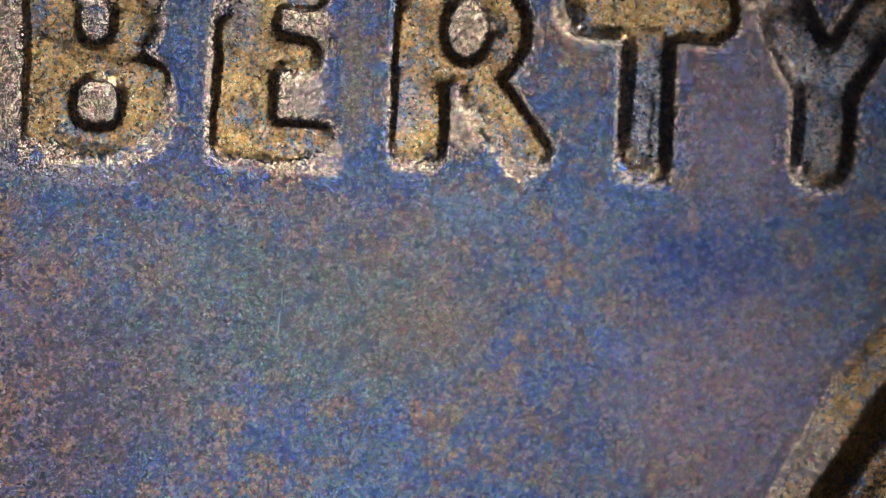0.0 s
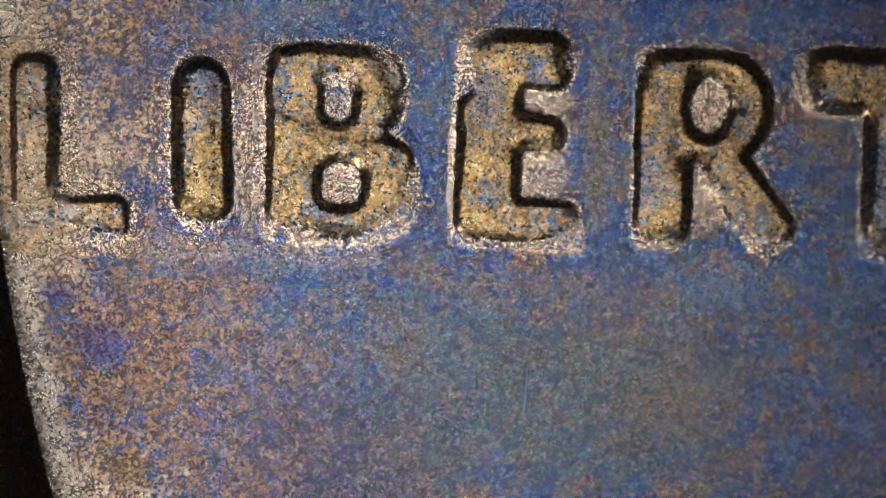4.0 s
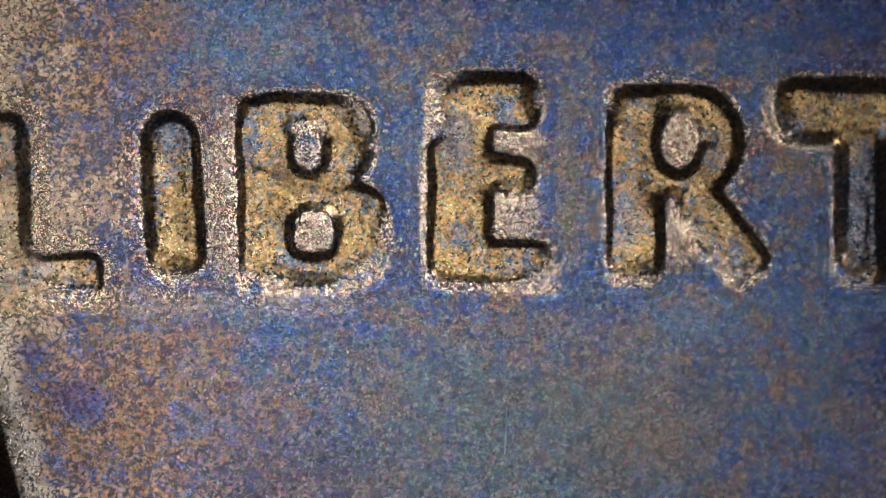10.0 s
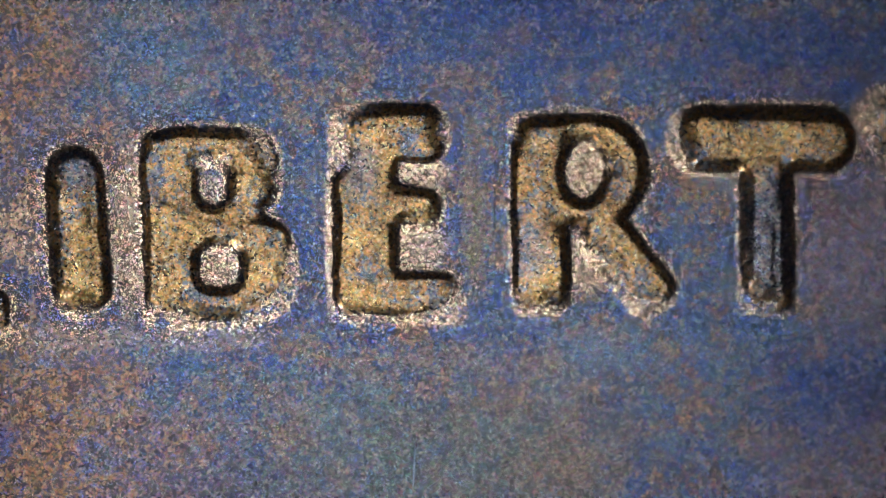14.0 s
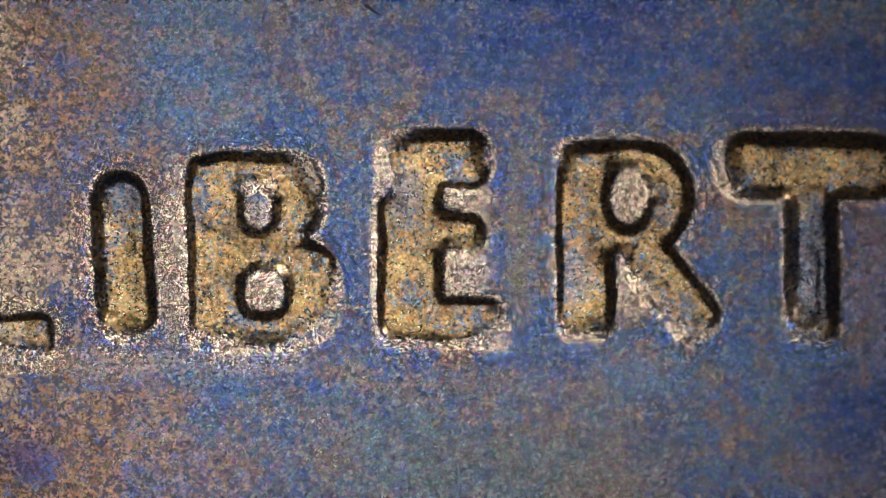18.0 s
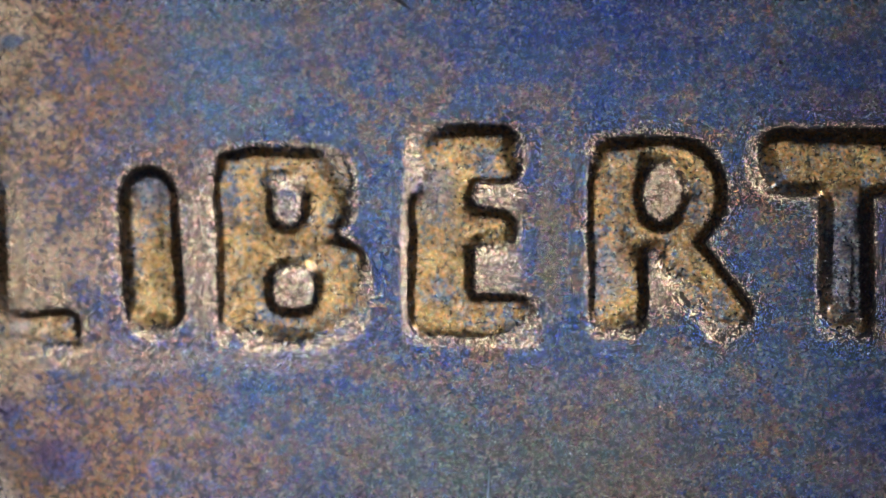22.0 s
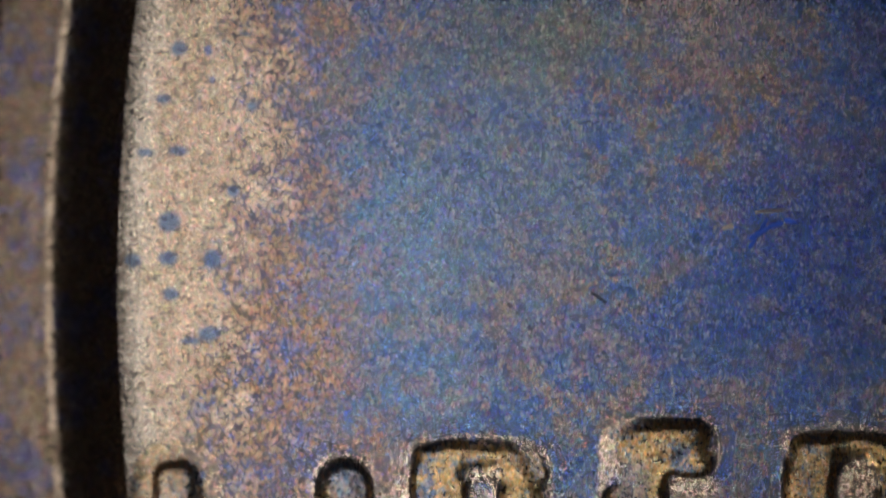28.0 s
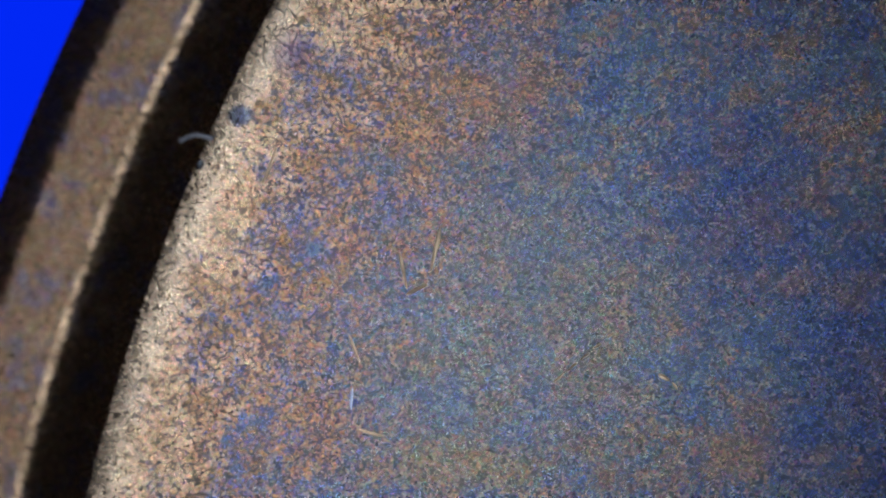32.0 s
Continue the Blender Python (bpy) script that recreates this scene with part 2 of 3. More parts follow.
    for n, (zx, zy, rx, ry, share, tone) in enumerate({"field": ZONES_LEGEND + ZONES_UPPER, "relief": ZONES_LEGEND, "rim": []}[kind]):
        z = nt.nodes.new("ShaderNodeGroup")
        z.node_tree = ZONE
        link(nt, field, z.inputs[0])
        link(nt, patch((zx - CENTRE[0]) * PITCH, (zy - CENTRE[1]) * PITCH, rx * PITCH, ry * PITCH, 0.0, 1.4), z.inputs[1])
        link(nt, ragged[n % 3], z.inputs[2])
        link(nt, grains[n % 3], z.inputs[3])
        z.inputs[4].default_value = share
        z.inputs[5].default_value, z.inputs[6].default_value = [(*c, 1) for c in TONES[tone]]
        field = z.outputs[0]
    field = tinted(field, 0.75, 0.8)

    # bare metal near the rim: bright gold, then copper, then grains of it
    jitter = plus(times(math_node(nt, "SUBTRACT", mid, 0.5), 1.5), times(math_node(nt, "SUBTRACT", fine, 0.5), 0.8))
    g = plus(radius, jitter, times(math_node(nt, "SUBTRACT", big, 0.5), 1.1))
    copper = mix(nt, step(nt, plus(times(F[0], 0.6), times(T[2], 0.4)), 0.32, 0.66), mix(nt, step(nt, M[0], 0.42, 0.60), BROWN, PURPLE), (0.56, 0.33, 0.16))
    copper = mix(nt, times(step(nt, plus(times(M[1], 0.6), times(F[2], 0.4)), 0.46, 0.63), 0.85), copper, BLUE)
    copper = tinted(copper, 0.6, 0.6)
    gold = mix(nt, step(nt, plus(times(F[0], 0.35), times(T[1], 0.25), times(flow, 0.4)), 0.28, 0.56), COPPER, GOLD)
    gold = mix(nt, times(step(nt, plus(times(T[0], 0.5), times(flow, 0.5)), 0.52, 0.70), 0.4), gold, COPPER)
    cell = nt.nodes.new("ShaderNodeTexVoronoi")
    cell.inputs["Scale"].default_value = 5.5
    warp = nt.nodes.new("ShaderNodeVectorMath")
    warp.operation = "MULTIPLY_ADD"
    link(nt, finec, warp.inputs[0])
    warp.inputs[1].default_value = (0.05, 0.05, 0)
    link(nt, flat.outputs[0], warp.inputs[2])
    link(nt, warp.outputs[0], cell.inputs["Vector"])
    shape = split(cell.outputs["Color"])
    spots = math_node(nt, "SUBTRACT", times(shape[0], 0.20), cell.outputs["Distance"])
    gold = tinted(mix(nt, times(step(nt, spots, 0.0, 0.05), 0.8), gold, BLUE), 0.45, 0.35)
    bare = plus(g, -0.2, times(patch(-8.6, 0.35, 1.2, 1.3, 0.2, 1.0), 0.32), times(patch(-8.3, -1.25, 0.7, 0.5, 0.2, 1.0), 0.35), times(patch(-8.1, -0.2, 0.5, 0.5, 0.2, 1.1), -0.2), times(patch(-8.3, -2.15, 0.55, 0.5, 0.2, 1.1), -0.5))
    xyz = nt.nodes.new("ShaderNodeSeparateXYZ")
    link(nt, co, xyz.inputs[0])
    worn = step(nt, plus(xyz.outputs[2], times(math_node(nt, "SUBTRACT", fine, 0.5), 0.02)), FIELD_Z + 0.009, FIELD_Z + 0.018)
    low = mix(nt, step(nt, g, 7.5, 8.4), field, copper)
    low = mix(nt, step(nt, bare, 8.08, 8.62), low, gold)
    # violet stains on the bare metal; the rim fillet's highlight painted on in pale gold
    for px, py, rx, ry in VIOLET_SPOTS:
        spot = patch((px - CENTRE[0]) * PITCH, (py - CENTRE[1]) * PITCH, rx * PITCH, ry * PITCH, 0.3, 1.2)
        low = mix(nt, times(times(spot, 0.65), step(nt, plus(times(F[1], 0.6), times(M[0], 0.4)), 0.30, 0.50)), low, mix(nt, step(nt, F[0], 0.42, 0.6), (0.10, 0.055, 0.17), (0.07, 0.10, 0.28)))
    fillet_light = step(nt, plus(radius, times(math_node(nt, "SUBTRACT", fine, 0.5), 0.12), times(math_node(nt, "SUBTRACT", mid, 0.5), 0.2)), R_FIELD - 0.17, R_FIELD - 0.05)
    low = mix(nt, times(fillet_light, 0.7), low, (0.97, 0.78, 0.56))
    if kind == "field":
        for px, py, w, hgt in STAINS:
            spot = patch((px - CENTRE[0]) * PITCH, (py - CENTRE[1]) * PITCH, w * 0.75 * PITCH, hgt * 0.75 * PITCH, 0.45, 1.0)
            low = mix(nt, times(spot, 0.85), low, mix(nt, step(nt, fine, 0.4, 0.6), (0.07, 0.10, 0.20), (0.14, 0.22, 0.30)))
    # gold in the letters' counters and corners: untoned metal and painted-in light they catch
    for px, py, rx, ry, share in GOLD_SPOTS:
        spot = patch((px - CENTRE[0]) * PITCH, (py - CENTRE[1]) * PITCH, rx * PITCH, ry * PITCH, 0.55, 1.15)
        low = mix(nt, times(spot, share), low, gold)
    if kind == "rim":
        base = mix(nt, times(step(nt, plus(times(mid, 0.7), times(fine, 0.3)), 0.50, 0.60), 0.8), mix(nt, step(nt, fine, 0.4, 0.65), BROWN, (0.26, 0.18, 0.10)), (0.09, 0.11, 0.22))
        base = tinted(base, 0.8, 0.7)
        # gold along the inner lip, the edge's highlight put into its colour
        lip = times(step(nt, radius, R_TOP - 0.012, R_TOP + 0.002), math_node(nt, "SUBTRACT", 1.0, step(nt, radius, R_TOP + 0.02, R_TOP + 0.035)))
        base = mix(nt, times(lip, step(nt, plus(times(mid, 0.6), times(fine, 0.4)), 0.40, 0.58)), base, GOLD)
    elif kind == "relief":
        top = mix(nt, step(nt, plus(times(F[0], 0.5), times(M[0], 0.5)), 0.40, 0.60), (0.36, 0.20, 0.08), OCHRE)
        # gold flecks put glints into the colour of the tops
        top = mix(nt, times(step(nt, plus(times(T[1], 0.6), times(F[2], 0.4)), 0.50, 0.68), 0.55), top, GOLD)
        top = mix(nt, times(step(nt, plus(times(M[1], 0.6), times(F[1], 0.4)), 0.50, 0.60), 0.8), top, mix(nt, step(nt, T[2], 0.4, 0.6), BLUE, (0.22, 0.30, 0.33)))
        for px, py, rx, ry, share in ((597, 30, 60, 130, 0.7), (915, 80, 170, 190, 0.6), (-125, 140, 46, 60, 0.5), (-625, 170, 60, 60, 0.6), (175, 0, 40, 60, 0.4)):
            film = patch((px - CENTRE[0]) * PITCH, (py - CENTRE[1]) * PITCH, rx * PITCH, ry * PITCH, 0.5, 1.2)
            top = mix(nt, times(film, share), top, mix(nt, step(nt, T[0], 0.4, 0.62), (0.08, 0.13, 0.27), (0.25, 0.34, 0.40)))
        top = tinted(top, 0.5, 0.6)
        top = mix(nt, step(nt, g, 8.1, 8.6), top, mix(nt, 0.5, top, gold))
        # gold at the letters' feet paints in the fillets' highlight; the tops are worn
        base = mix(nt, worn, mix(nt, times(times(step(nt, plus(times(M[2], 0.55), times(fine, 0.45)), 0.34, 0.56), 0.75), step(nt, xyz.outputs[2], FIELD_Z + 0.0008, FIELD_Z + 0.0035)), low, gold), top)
    else:
        base = low
    link(nt, base, bsdf.inputs["Base Color"])
    bsdf.inputs["Metallic"].default_value = 1.0
    gloss = plus(times(fine, 0.12), times(worn, 0.03), 0.19) if kind == "relief" else plus(times(fine, 0.12), 0.21)
    link(nt, gloss, bsdf.inputs["Roughness"])

    # crystal grains, each tilted its own way, over a gently uneven surface with hairlines
    bump = nt.nodes.new("ShaderNodeBump")
    bump.inputs["Strength"].default_value = 1.0
    bump.inputs["Distance"].default_value = 0.0018 * MM
    link(nt, plus(times(fine, 0.6), times(flow, 0.3), times(mid, 0.4)), bump.inputs["Height"])
    facet = nt.nodes.new("ShaderNodeTexVoronoi")
    facet.inputs["Scale"].default_value = 135.0
    link(nt, co, facet.inputs["Vector"])
    tilt = bump.outputs[0]
    for c, k in ((facet.outputs["Color"], TILT), (tinyc, TILT * 0.8)):
        centre = nt.nodes.new("ShaderNodeVectorMath")
        centre.operation = "MULTIPLY_ADD"
        link(nt, c, centre.inputs[0])
        centre.inputs[1].default_value = (k, k, k)
        centre.inputs[2].default_value = (-k / 2,) * 3
        both = nt.nodes.new("ShaderNodeVectorMath")
        both.operation = "ADD"
        link(nt, tilt, both.inputs[0])
        link(nt, centre.outputs[0], both.inputs[1])
        tilt = both.outputs[0]
    unit = nt.nodes.new("ShaderNodeVectorMath")
    unit.operation = "NORMALIZE"
    link(nt, tilt, unit.inputs[0])
    link(nt, unit.outputs[0], bsdf.inputs["Normal"])
    return m


FIELD = toned_metal("toned_copper_field", "field")
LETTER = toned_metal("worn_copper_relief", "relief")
RIM = toned_metal("toned_copper_rim", "rim")


def plain(name, colour, rough, metal=0.0):
    m, nt, bsdf = material(name)
    tc = nt.nodes.new("ShaderNodeTexCoord")
    sc = nt.nodes.new("ShaderNodeVectorMath")
    sc.operation = "SCALE"
    sc.inputs["Scale"].default_value = 1 / MM
    link(nt, tc.outputs["Object"], sc.inputs[0])
    f, _ = grain(nt, sc.outputs[0], 12.0, 3)
    link(nt, mix(nt, f, tuple(c * 0.75 for c in colour), tuple(min(1, c * 1.2) for c in colour)), bsdf.inputs["Base Color"])
    bsdf.inputs["Roughness"].default_value = rough
    bsdf.inputs["Metallic"].default_value = metal
    return m


# glow added to the blue surface, so it stays even beside the coin
MAT_BLUE, _nt, _bsdf = material("glowing_blue_surface")
_bsdf.inputs["Base Color"].default_value = (0.0, 0.004, 0.06, 1)
_bsdf.inputs["Roughness"].default_value = 0.9
_bsdf.inputs["Specular IOR Level"].default_value = 0.05
_bsdf.inputs["Emission Color"].default_value = (0.0, 0.022, 1.0, 1)
_bsdf.inputs["Emission Strength"].default_value = 0.9


# ---- builders ----
def part(name, bm, material, parent, label=""):
    me = bpy.data.meshes.new(name)
    bm.to_mesh(me)
    bm.free()
    return mesh_part(name, me, material, parent, label)


def mesh_part(name, me, material, parent, label=""):
    me.materials.append(material)
    for p in me.polygons:
        p.use_smooth = True
    ob = new(name, me)
    ob.parent = parent
    if label:
        tagged(ob, label)
    return ob


def lathe(profile, segments):
    """A body of revolution from (radius, z) in mm."""
    n = len(profile)
    ang = np.linspace(0, 2 * math.pi, segments, endpoint=False)
    r, z = np.array(profile).T * MM
    v = np.stack([np.outer(np.cos(ang), r), np.outer(np.sin(ang), r), np.tile(z, (segments, 1))], -1).reshape(-1, 3)
    f = []
    for i in range(segments):
        a, b = i * n, (i + 1) % segments * n
        for k in range(n - 1):
            f.append((a + k, b + k, b + k + 1, a + k + 1))
    me = bpy.data.meshes.new("lathe")
    me.from_pydata(v.tolist(), [], f)
    return me


# ---- stage ----
bm = bmesh.new()
bmesh.ops.create_cube(bm, size=1)
bmesh.ops.scale(bm, vec=(90 * MM, 90 * MM, 1.0 * MM), verts=bm.verts)
bmesh.ops.translate(bm, vec=(0, 0, -0.5 * MM), verts=bm.verts)
bmesh.ops.bevel(bm, geom=bm.edges[:], offset=0.2 * MM, segments=2, affect="EDGES")
me = bpy.data.meshes.new("background")
bm.to_mesh(me)
bm.free()
me.materials.append(MAT_BLUE)
tagged(new("background", me), "plain blue surface under the coin, given an even glow", "light panel", kind="structure")

# ---- coin ----
coin = tagged(new("coin"), "worn small copper coin with blue and brown toning", "coin")


def smooth(a):
    return a * a * (3 - 2 * a)


def rise_at(radius):
    """How far the field has risen towards the rim at that radius, in mm."""
    return 0.026 * np.maximum(0.0, (radius - 7.9) / (R_FIELD - 7.9)) ** 3 + 0.024 * np.maximum(0.0, (radius - R_FIELD + 0.16) / 0.16) ** 2


# field: nearly flat, with a soft fillet up to the rim
prof = [(0.0001, FIELD_Z), (2, FIELD_Z), (4, FIELD_Z), (6, FIELD_Z), (7, FIELD_Z), (7.9, FIELD_Z)]
prof += [(7.9 + (R_FIELD - 7.9) * k / 64, FIELD_Z + rise_at(7.9 + (R_FIELD - 7.9) * k / 64)) for k in range(1, 65)]
mesh_part("field", lathe(prof, 720), FIELD, coin, "toned field, golden near the rim and blue inwards")
z0 = prof[-1][1]
prof = [(R_FIELD, z0)]
prof += [(R_FIELD + (R_TOP - R_FIELD) * k / 16, z0 + (RIM_Z - 0.011 - z0) * (0.5 * math.sin(k / 16 * math.pi / 2) + 0.5 * k / 16)) for k in range(1, 17)]
prof += [(R_TOP + (R_BEVEL - R_TOP) * k / 20, RIM_Z - 0.004 - 0.007 * max(0.0, 1 - k / 4) ** 2 - 0.004 * smooth(min(1.0, max(0.0, (k - 4) / 5)))) for k in range(1, 21)]
zt = prof[-1][1]
prof += [(R_BEVEL + (R_OUT - R_BEVEL) * a / (math.pi / 2), zt - 0.08 * (a / (math.pi / 2)) ** 1.3) for a in (0.2, 0.4, 0.6, 0.8, 1.0, 1.2, 1.4, math.pi / 2)]
mesh_part("rim", lathe(prof, 720), RIM, coin, "raised rim, brown with blue toning")
ze = prof[-1][1]
prof = [(R_OUT, ze), (R_OUT, 0.2), (R_OUT - 0.06, 0.06), (R_OUT - 0.2, 0.0), (8.8, 0.0), (8.6, 0.12), (4, 0.12), (0.0001, 0.12)]
mesh_part("edge", lathe(prof, 360), RIM, coin, "plain edge and underside")


# ---- raised legend: strokes with sloping walls and fillets ----
def seg(x, y, a, b, w):
    """Distance to a round-ended stroke."""
    ax, ay, bx, by = *a, *b
    dx, dy = bx - ax, by - ay
    t = np.clip(((x - ax) * dx + (y - ay) * dy) / (dx * dx + dy * dy), 0, 1)
    return np.hypot(x - ax - t * dx, y - ay - t * dy) - w


def bar(x, y, a, b, w, r):
    """Distance to a stroke with blunt ends, corner radius r."""
    ax, ay, bx, by = *a, *b
    ln = math.hypot(bx - ax, by - ay)
    ux, uy = (bx - ax) / ln, (by - ay) / ln
    px, py = x - (ax + bx) / 2, y - (ay + by) / 2
    qx, qy = np.abs(px * ux + py * uy) - ln / 2 + r, np.abs(-px * uy + py * ux) - w + r
    return np.hypot(np.maximum(qx, 0), np.maximum(qy, 0)) + np.minimum(np.maximum(qx, qy), 0) - r


def oval(x, y, c, rx, ry):
    k = np.hypot((x - c[0]) / rx, (y - c[1]) / ry)
    return (k - 1) * min(rx, ry)


def box(x, y, x0, x1, y0, y1, r):
    return bar(x, y, (x0, (y0 + y1) / 2), (x1, (y0 + y1) / 2), abs(y1 - y0) / 2, r)


def join(*d):
    """Union with slightly softened corners."""
    out = d[0]
    for e in d[1:]:
        k = 8.0
        h = np.clip(0.5 + 0.5 * (e - out) / k, 0, 1)
        out = e * (1 - h) + out * h - k * h * (1 - h)
    return out


def cut(d, *holes):
    for h in holes:
        d = np.maximum(d, -h)
    return d


# shapes fitted to pixels of the camera's view: x to the right, y up
def letter_l(x, y):
    return join(bar(x, y, (-925, 178), (-909, -134), 41, 30), bar(x, y, (-950, -104), (-748, -102), 36, 22))


def letter_i(x, y):
    return seg(x, y, (-631, 138), (-617, -62), 51)


def letter_b(x, y):
    upper, lower = box(x, y, -511, -269, 62, 219, 62), box(x, y, -503, -240, -124, 70, 84)
    stem = bar(x, y, (-458, 212), (-451, -120), 53, 18)
    return cut(join(upper, lower, stem), box(x, y, -414, -360, 82, 156, 26), box(x, y, -412, -338, -62, 13, 26))


def letter_e(x, y):
    return join(bar(x, y, (-116, 254), (-114, -118), 55, 40), bar(x, y, (-150, 212), (26, 210), 49, 40),
                seg(x, y, (-117, 92), (-16, 78), 34), bar(x, y, (-150, -77), (54, -80), 41, 20))


def letter_r(x, y):
    bowl = box(x, y, 145, 385, 42, 243, 98)
    stem = bar(x, y, (194, 238), (196, -106), 50, 26)
    leg = bar(x, y, (285, 62), (408, -98), 45, 30)
    return cut(join(bowl, stem, leg), oval(x, y, (270, 143), 36, 50))


def letter_t(x, y):
    return join(bar(x, y, (426, 199), (748, 199), 57, 50), bar(x, y, (593, 200), (597, -110), 47, 26))


def letter_y(x, y):
    return join(seg(x, y, (812, 240), (905, 80), 50), seg(x, y, (1020, 244), (916, 76), 50), seg(x, y, (914, 70), (914, -52), 55))


# steep walls fitted to dark bands in the camera's view: line, width; elsewhere gentle slopes
STEEP_L = [([(-956, 155), (-952, 50), (-946, -78)], 10), ([(-897, 150), (-889, 60), (-880, -60)], 22), ([(-945, 165), (-925, 172), (-903, 162)], 14),
           ([(-872, -74), (-815, -74), (-762, -80)], 10), ([(-756, -86), (-756, -115)], 6)]
STEEP_I = [([(-667, 130), (-656, -20), (-652, -70)], 18), ([(-592, 165), (-581, 40), (-577, -80)], 14), ([(-662, 160), (-632, 178), (-602, 166)], 21)]
STEEP_B = [([(-504, 165), (-496, 80), (-490, -80)], 9), ([(-495, 206), (-420, 208), (-345, 204)], 20), ([(-335, 204), (-300, 190), (-280, 160)], 6),
           ([(-276, 132), (-302, 84), (-288, 52)], 18), ([(-280, 44), (-264, 24)], 6), ([(-424, 135), (-424, 95), (-390, 74), (-352, 84), (-348, 125)], 14),
           ([(-421, 5), (-422, -50), (-385, -73), (-335, -62), (-327, -10), (-350, 22), (-390, 22)], 14)]
STEEP_E = [([(-160, 238), (-110, 250), (-30, 250), (4, 236)], 20), ([(-60, 170), (12, 170)], 6), ([(-68, 142), (-62, 116), (-35, 106), (0, 102), (10, 98)], 15),
           ([(-70, 38), (-70, -26)], 18), ([(-64, -44), (-10, -44), (18, -48)], 10), ([(-160, 120), (-160, -10)], 11), ([(-162, -20), (-163, -90)], 7)]
STEEP_R = [([(160, 232), (280, 232), (338, 214), (370, 168), (368, 128), (345, 80), (338, 50)], 21), ([(346, 38), (378, 2), (426, -62)], 14), ([(150, 180), (152, -60)], 6),
           ([(226, 175), (226, 122), (252, 86), (290, 86), (312, 122)], 15), ([(234, 25), (234, -88)], 17), ([(296, 10), (328, -45)], 6)]
STEEP_T = [([(446, 242), (600, 242), (735, 238)], 25), ([(470, 158), (536, 156)], 20), ([(560, 140), (560, 20), (563, -45)], 21), ([(650, 156), (738, 160)], 20),
           ([(626, 140), (627, 0), (634, -90)], 23), ([(741, 225), (741, 180)], 9)]
STEEP_Y = [([(806, 190), (842, 116), (872, 80), (872, -60)], 20), ([(995, 130), (955, 60), (950, -26), (950, -86)], 23), ([(846, 228), (884, 180), (914, 146), (944, 184), (980, 236)], 22)]
# fine doubled lines and laps in the relief, placed to fit the camera's view
LAP_L = [[(-938, -117), (-888, -127), (-828, -132), (-762, -128)], [(-938, 150), (-930, 40), (-926, -60)]]
LAP_I = [[(-604, 120), (-598, 20), (-594, -80)], [(-648, -100), (-618, -108), (-590, -100)]]
LAP_B = [[(-330, 172), (-318, 140), (-310, 118)], [(-300, 30), (-286, -10), (-284, -50)], [(-494, -114), (-440, -124), (-380, -124), (-320, -112)], [(-482, 160), (-478, 90)]]
LAP_E = [[(-148, -10), (-140, -40), (-130, -78)], [(-140, -14), (-134, -44), (-126, -72)], [(-130, -106), (-80, -112), (-20, -108), (20, -98)], [(-132, 236), (-118, 224), (-104, 230)]]
LAP_R = [[(172, 195), (174, 120), (172, 60)], [(180, 200), (196, 206), (212, 200)]]
# where a letter is lowered to look faint from the camera: x, y, reach
FADE_L = [(-850, -145, 80), (-945, -120, 50), (-748, -105, 30)]
FADE_I = [(-616, -110, 55)]
FADE_B = [(-380, -135, 60), (-470, -130, 50), (-300, -115, 60), (-240, -60, 60), (-268, 150, 50)]
FADE_E = [(-60, -128, 60), (-150, -125, 50), (30, -120, 45), (62, -80, 40), (24, 74, 32), (-165, 215, 55), (30, 205, 30)]
FADE_R = [(430, -110, 70), (196, -120, 60), (140, 215, 45), (350, -60, 45)]
FADE_T = [(598, -120, 60), (425, 200, 40)]
FADE_Y = [(914, -115, 40)]
LAP_T = [[(610, 60), (608, -30), (612, -80)]]


def blurred(a, times_=3, half=3):
    """Running mean both ways."""
    for _ in range(times_):
        for axis in (0, 1):
            p = np.pad(a, [(half, half) if k == axis else (0, 0) for k in (0, 1)], mode="edge")
            c = np.cumsum(np.insert(p, 0, 0, axis=axis), axis=axis)
            n = a.shape[axis]
            hi, lo = (c[2 * half + 1:], c[:n]) if axis == 0 else (c[:, 2 * half + 1:], c[:, :n])
            a = (hi - lo) / (2 * half + 1)
    return a


def to_line(x, y, points):
    """Distance to a line through the points."""
    return np.minimum.reduce([seg(x, y, p, q, 0.0) for p, q in zip(points, points[1:])])


def grid_part(name, lx, ly, z, keep, label):
    """A part of the coin from heights on a grid, in mm, where keep holds."""
    ids = -np.ones(z.shape, int)
    ids[keep] = np.arange(keep.sum())
    v = np.stack([lx[keep], ly[keep], z[keep]], 1) * MM
    q = np.stack([ids[:-1, :-1], ids[:-1, 1:], ids[1:, 1:], ids[1:, :-1]], -1).reshape(-1, 4)
    me = bpy.data.meshes.new(name)
    me.from_pydata(v.tolist(), [], q[(q >= 0).all(1)].tolist())
    return mesh_part(name, me, LETTER, coin, label)


GENTLE = 68.0          # reach of the gentle slopes, in view pixels


